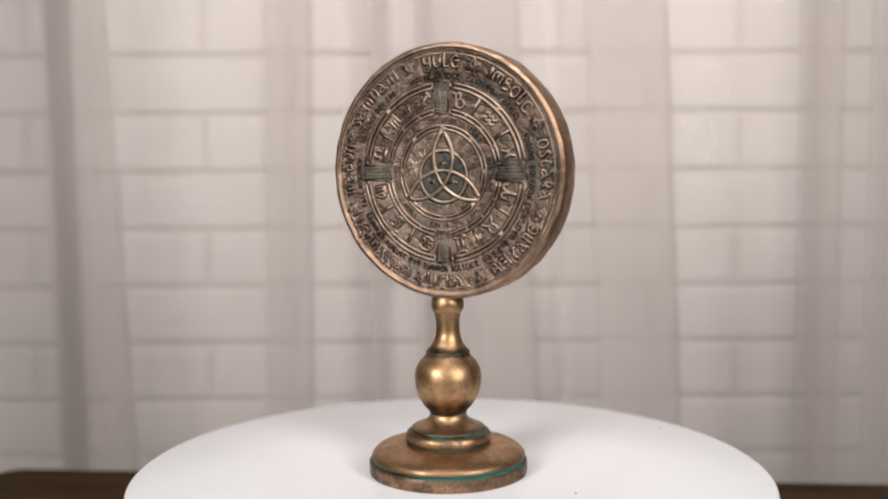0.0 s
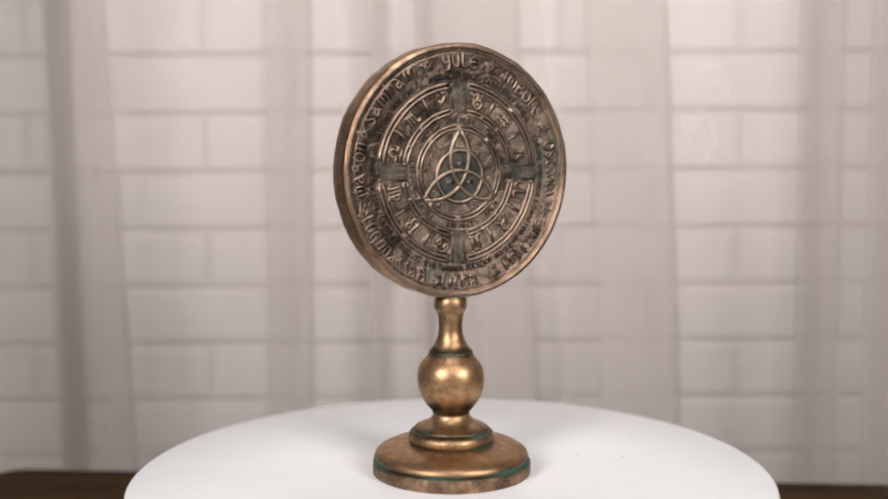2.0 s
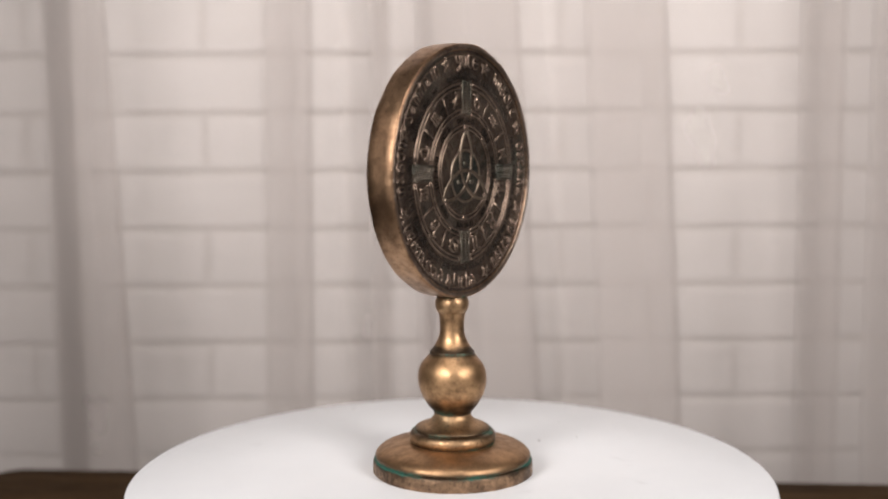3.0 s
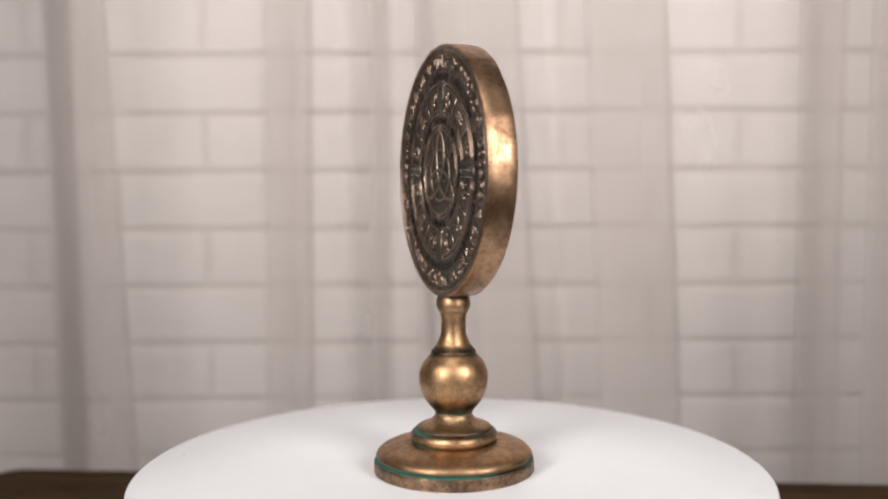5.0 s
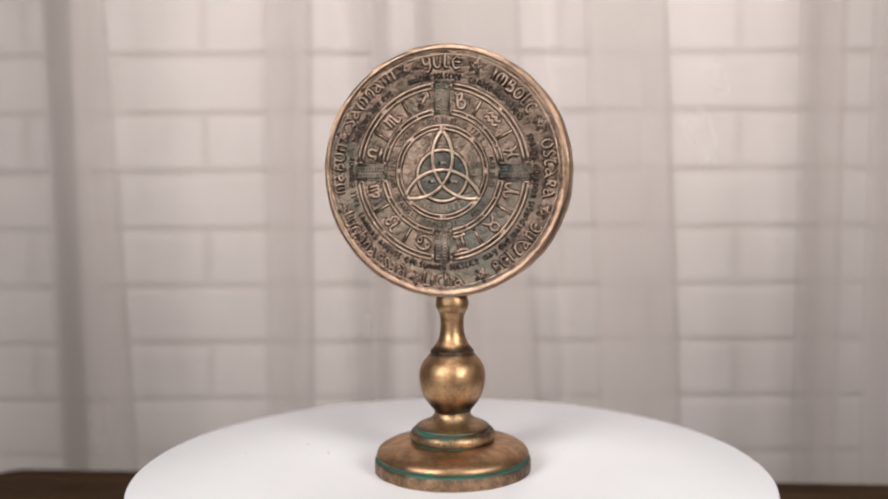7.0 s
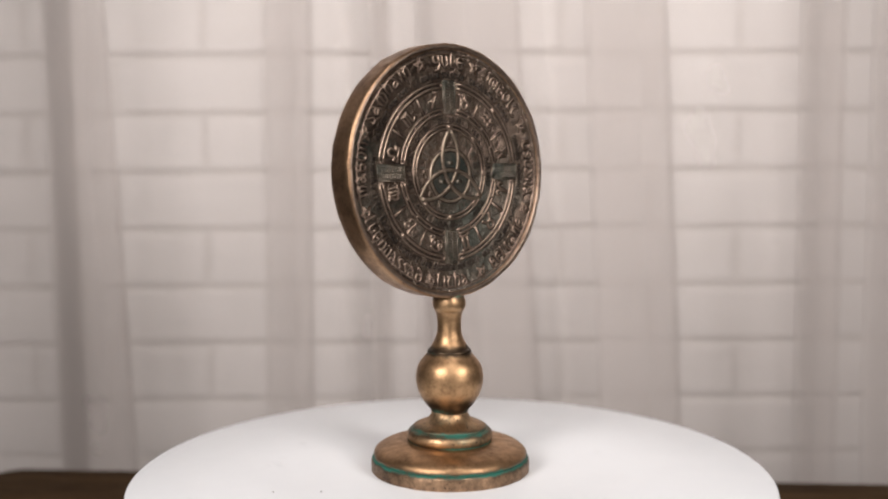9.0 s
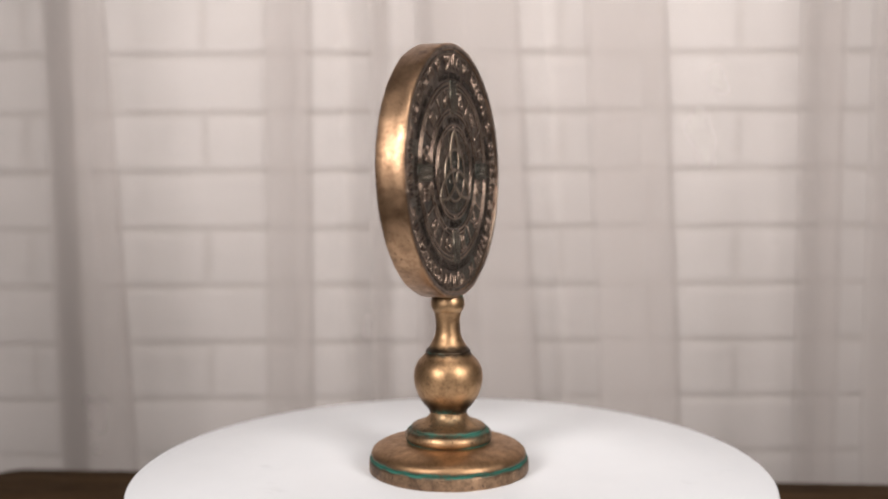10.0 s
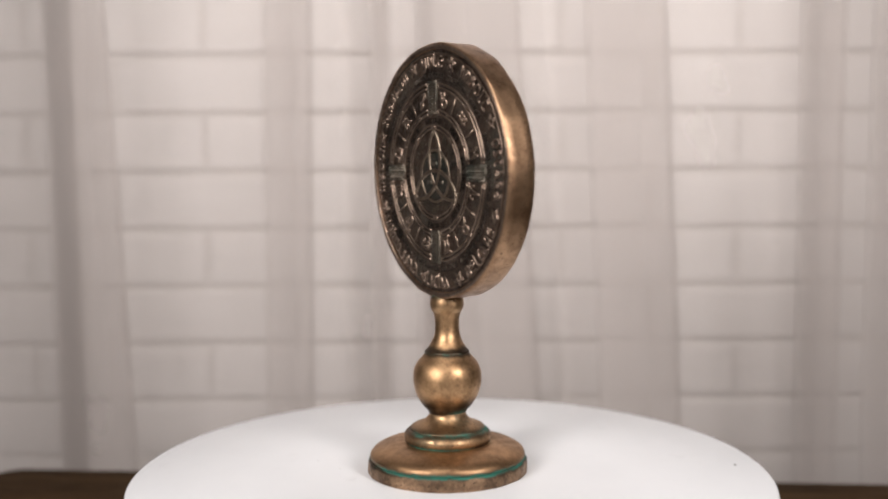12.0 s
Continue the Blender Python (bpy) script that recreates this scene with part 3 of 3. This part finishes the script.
    for text, a, half, inward in (("winter solstice", -4.5, 16.5, False), ("candlemas brigid", 37, 20, False), ("spring equinox", 86, 19, False), ("may eve walpurgis", 130.5, 23, True),
                                  ("summer solstice", 175.5, 18.5, True), ("lammas august eve", 220, 24, True), ("fall equinox", 264, 15, False), ("hallows nov eve", 308, 19, False)):
        lines = [line for one in uncial_on_arc(text, px(175.5 if inward else 166.5), a, half, px(8.8), inward) for line in one]
        give("season_word", strokes(lines, px(2.3), 0.0007, shade_wash=0.4), INK)
    for text, a, half, inward in (("DEC 20-23", 0, 17, False), ("FEB 2", 45, 10, False), ("MAR 20-23", 90, 17, False), ("APR 30", 135, 11, True),
                                  ("JUN 20-23", 180, 17, True), ("AUG 1", 225, 10, True), ("SEPT 20-23", 270, 18, False), ("OCT 31", 315, 11, False)):
        out.append(("date_word", letter_mesh("date_word", on_arc(text, px(98.5 if inward else 89), a, half, px(12.5), 0.0004, inward, px(0.4)), INK), ""))
    for text, a, half, inward in (("LIFE", 303, 30, False), ("DEATH", 61, 36, False), ("REBIRTH", 179, 38, True)):
        out.append(("worn_word", letter_mesh("worn_word", on_arc(text, px(71 if inward else 56), a, half, px(20), 0.0004, inward, px(0.1)), KNOT), ""))
    # tiny worn writing in the knot's lobes, no longer legible
    for a in (0, 120, 240):
        u, v = tc[0] + px(22) * math.sin(radians(a)), tc[1] + px(22) * math.cos(radians(a))
        give("worn_lettering", strokes([[(u - px(8), v), (u + px(8), v)]], px(6), 0.0004, shade_wash=0.4), KNOT)
    return out


def medallion_stand():
    thing = tagged(new("medallion_stand"), "aged bronze calendar medallion on a turned bronze stand with green patina", "ornament")
    band = spline([(0.040, 0.0, 0), (0.0488, 0.0, 0), (0.0495, 0.0008, 0), (0.0497, 0.0030, 0), (0.0496, 0.0064, 0), (0.0490, 0.0080, 0), (0.0478, 0.0086, 0), (0.0470, 0.0088, 0)], 4)
    part("base_band", lathe([(p.x, p.y) for p in band], 96, 0.0005, 110, 1.025), BAND_BRONZE, thing, "upright edge of the foot, scuffed dark brown")
    dome = spline([(0.0468, 0.0084, 0), (0.0478, 0.0088, 0), (0.0482, 0.0094, 0), (0.0483, 0.0106, 0), (0.0473, 0.0127, 0), (0.0444, 0.0150, 0), (0.0394, 0.0169, 0), (0.0334, 0.0181, 0), (0.0276, 0.0186, 0), (0.0262, 0.0186, 0)], 4)
    part("foot", lathe([(p.x, p.y) for p in dome], 96, 0.0004, 90, 1.025), FOOT_BRONZE, thing, "domed bronze foot with green patina in its groove")
    ring = spline([(0.0255, 0.0180, 0), (0.0262, 0.0190, 0), (0.0269, 0.0212, 0), (0.0268, 0.0234, 0), (0.0257, 0.0254, 0), (0.0242, 0.0263, 0), (0.0231, 0.0266, 0), (0.0222, 0.0268, 0)], 4)
    part("step_ring", lathe([(p.x, p.y) for p in ring], 80, 0.0003, 110, 1.025), RING_BRONZE, thing)
    flare = spline([(0.0228, 0.0262, 0), (0.0233, 0.0270, 0), (0.0229, 0.0281, 0), (0.0204, 0.0295, 0), (0.0172, 0.0307, 0), (0.0144, 0.0322, 0), (0.0123, 0.0343, 0), (0.0115, 0.0362, 0), (0.0116, 0.0376, 0)], 4)
    part("flare", lathe([(p.x, p.y) for p in flare], 72, 0.0002, 120, 1.025), RING_BRONZE, thing)
    ball = spline([(0.0114, 0.0370, 0), (0.0123, 0.0390, 0), (0.0154, 0.0426, 0), (0.0184, 0.0477, 0), (0.0202, 0.0532, 0), (0.0209, 0.0590, 0), (0.0203, 0.0646, 0), (0.0184, 0.0690, 0), (0.0153, 0.0727, 0), (0.0139, 0.0745, 0), (0.0133, 0.0753, 0)], 4)
    part("ball", lathe([(p.x, p.y) for p in ball], 72, 0.0003, 80, 1.045), BALL_BRONZE, thing)
    neck = spline([(0.0130, 0.0748, 0), (0.0137, 0.0756, 0), (0.0135, 0.0766, 0), (0.0122, 0.0779, 0), (0.0099, 0.0813, 0), (0.0080, 0.0860, 0), (0.0074, 0.0914, 0), (0.0076, 0.0972, 0), (0.0086, 0.1016, 0)], 4)
    part("neck", lathe([(p.x, p.y) for p in neck], 64, 0.0002, 120, 1.045), BALL_BRONZE, thing)
    collar = spline([(0.0085, 0.1010, 0), (0.0097, 0.1030, 0), (0.0103, 0.1053, 0), (0.0102, 0.1080, 0), (0.0097, 0.1098, 0), (0.0086, 0.1120, 0), (0.0060, 0.1135, 0)], 4)
    part("collar", lathe([(p.x, p.y) for p in collar], 64, 0.0002, 120, 1.045), BRONZE, thing)
    # the disc: an uneven cast rim and two sunk faces
    bm = bmesh.new()
    turns, rings = 180, []
    for r, y in ((R - 0.0040, -FACE), (R - 0.0012, -HALF), (R - 0.0003, -HALF + 0.0004), (R, -HALF + 0.0011), (R, -0.003), (R, 0.003), (R, HALF - 0.0011), (R - 0.0003, HALF - 0.0004), (R - 0.0012, HALF), (R - 0.0040, FACE)):
        row = []
        for k in range(turns):
            a = 2 * math.pi * k / turns
            d = Vector((math.sin(a), 0, math.cos(a)))
            n = 0.0005 * noise.noise(d * 5 + Vector((0, y * 90, 0))) + 0.0003 * noise.noise(d * 14 + Vector((0, y * 200, 3)))
            row.append(bm.verts.new(d * (r + n) + Vector((0, y, 0))))
        rings.append(row)
    for lo, hi in zip(rings, rings[1:]):
        for k in range(turns):
            bm.faces.new((lo[k], lo[(k + 1) % turns], hi[(k + 1) % turns], hi[k]))
    for row in (rings[0], rings[-1]):
        bm.faces.new(row).material_index = 1
    disc = part("medallion", mesh_of("medallion", bm, RIM_BRONZE, FIELD), None, thing, "round dark bronze medallion with raised lettering and signs", pose(0.0030, -0.0013, 0.1889, rx=1.1))
    for name, me, label in face_pieces():
        for turn in (0, 180):
            piece = part(name, me, None, disc, label, pose(0, 0, 0, rz=turn))
            if name in ("season_word", "date_word", "worn_word", "worn_lettering"):
                tagged(piece, kind="stuff")
    return thing


ORNAMENT = medallion_stand()


# ---- bricks ----
def brick_mesh(length, seed):
    bm = box((length - 0.004, 0.010, 0.0677 - 0.0060), (0, 0.0040, 0), 0.0029, 1)
    for v in bm.verts:
        v.co += Vector((noise.noise(v.co * 40 + Vector((seed * 7.1, 0, 0))), 0.4 * noise.noise(v.co * 30 + Vector((0, seed * 5.3, 0))), noise.noise(v.co * 40 + Vector((0, 0, seed * 3.7))))) * 0.0014
    return mesh_of("brick", bm, BRICK, smooth=False)


def brick_wall():
    course, length, first = 0.0677, 0.2085, 0.1155
    shapes = [brick_mesh(length, s) for s in range(6)]
    rest_v, rest_f = [], []
    lo_row, hi_row = int((FLOOR - first) / course) - 1, int((TOP - first) / course)
    for row in range(lo_row, hi_row + 1):
        z = first + course * (row + 0.5)
        if z - course / 2 < FLOOR or z + course / 2 > TOP:
            continue
        shift = -0.4900 + (0.0 if row % 2 else length / 2)
        for k in range(-7, 12):
            x = shift + length * (k + 0.5)
            if abs(x) + length / 2 > SIDE:
                continue
            y = WALL + 0.0015 * noise.noise(Vector((x * 9, row, 2)))
            m = pose(x + 0.002 * noise.noise(Vector((row * 3.3, x * 5, 1))), y, z + 0.001 * noise.noise(Vector((x * 7, row, 5))), rz=0.4 * noise.noise(Vector((row, x * 8, 7))))
            me = shapes[(row * 5 + k * 3) % 6]
            if abs(x) < 0.9 and -0.35 < z < 0.62:
                part("brick", me, None, wall, m=m)
            else:
                n = len(rest_v)
                rest_v += [tuple(m @ v.co) for v in me.vertices]
                rest_f += [[n + i for i in p.vertices] for p in me.polygons]
    me = bpy.data.meshes.new("far_bricks")
    me.from_pydata(rest_v, [], rest_f)
    me.materials.append(BRICK)
    tagged(part("far_bricks", me, None, wall), kind="stuff")


brick_wall()


# ---- what moves: the platter turns, and the ornament with it ----
def motions():
    rows, turns = [], []
    for k in range(49):
        t = 0.25 * k
        a = 27.380 * t - 26.25
        spin = pose(0, 0, 0, rz=a)
        turns.append((t, spin))
        rows.append((t, spin @ pose(-0.00079, -0.0019, 0.0)))
    walk(PLATTER, turns)
    walk(ORNAMENT, rows)


motions()
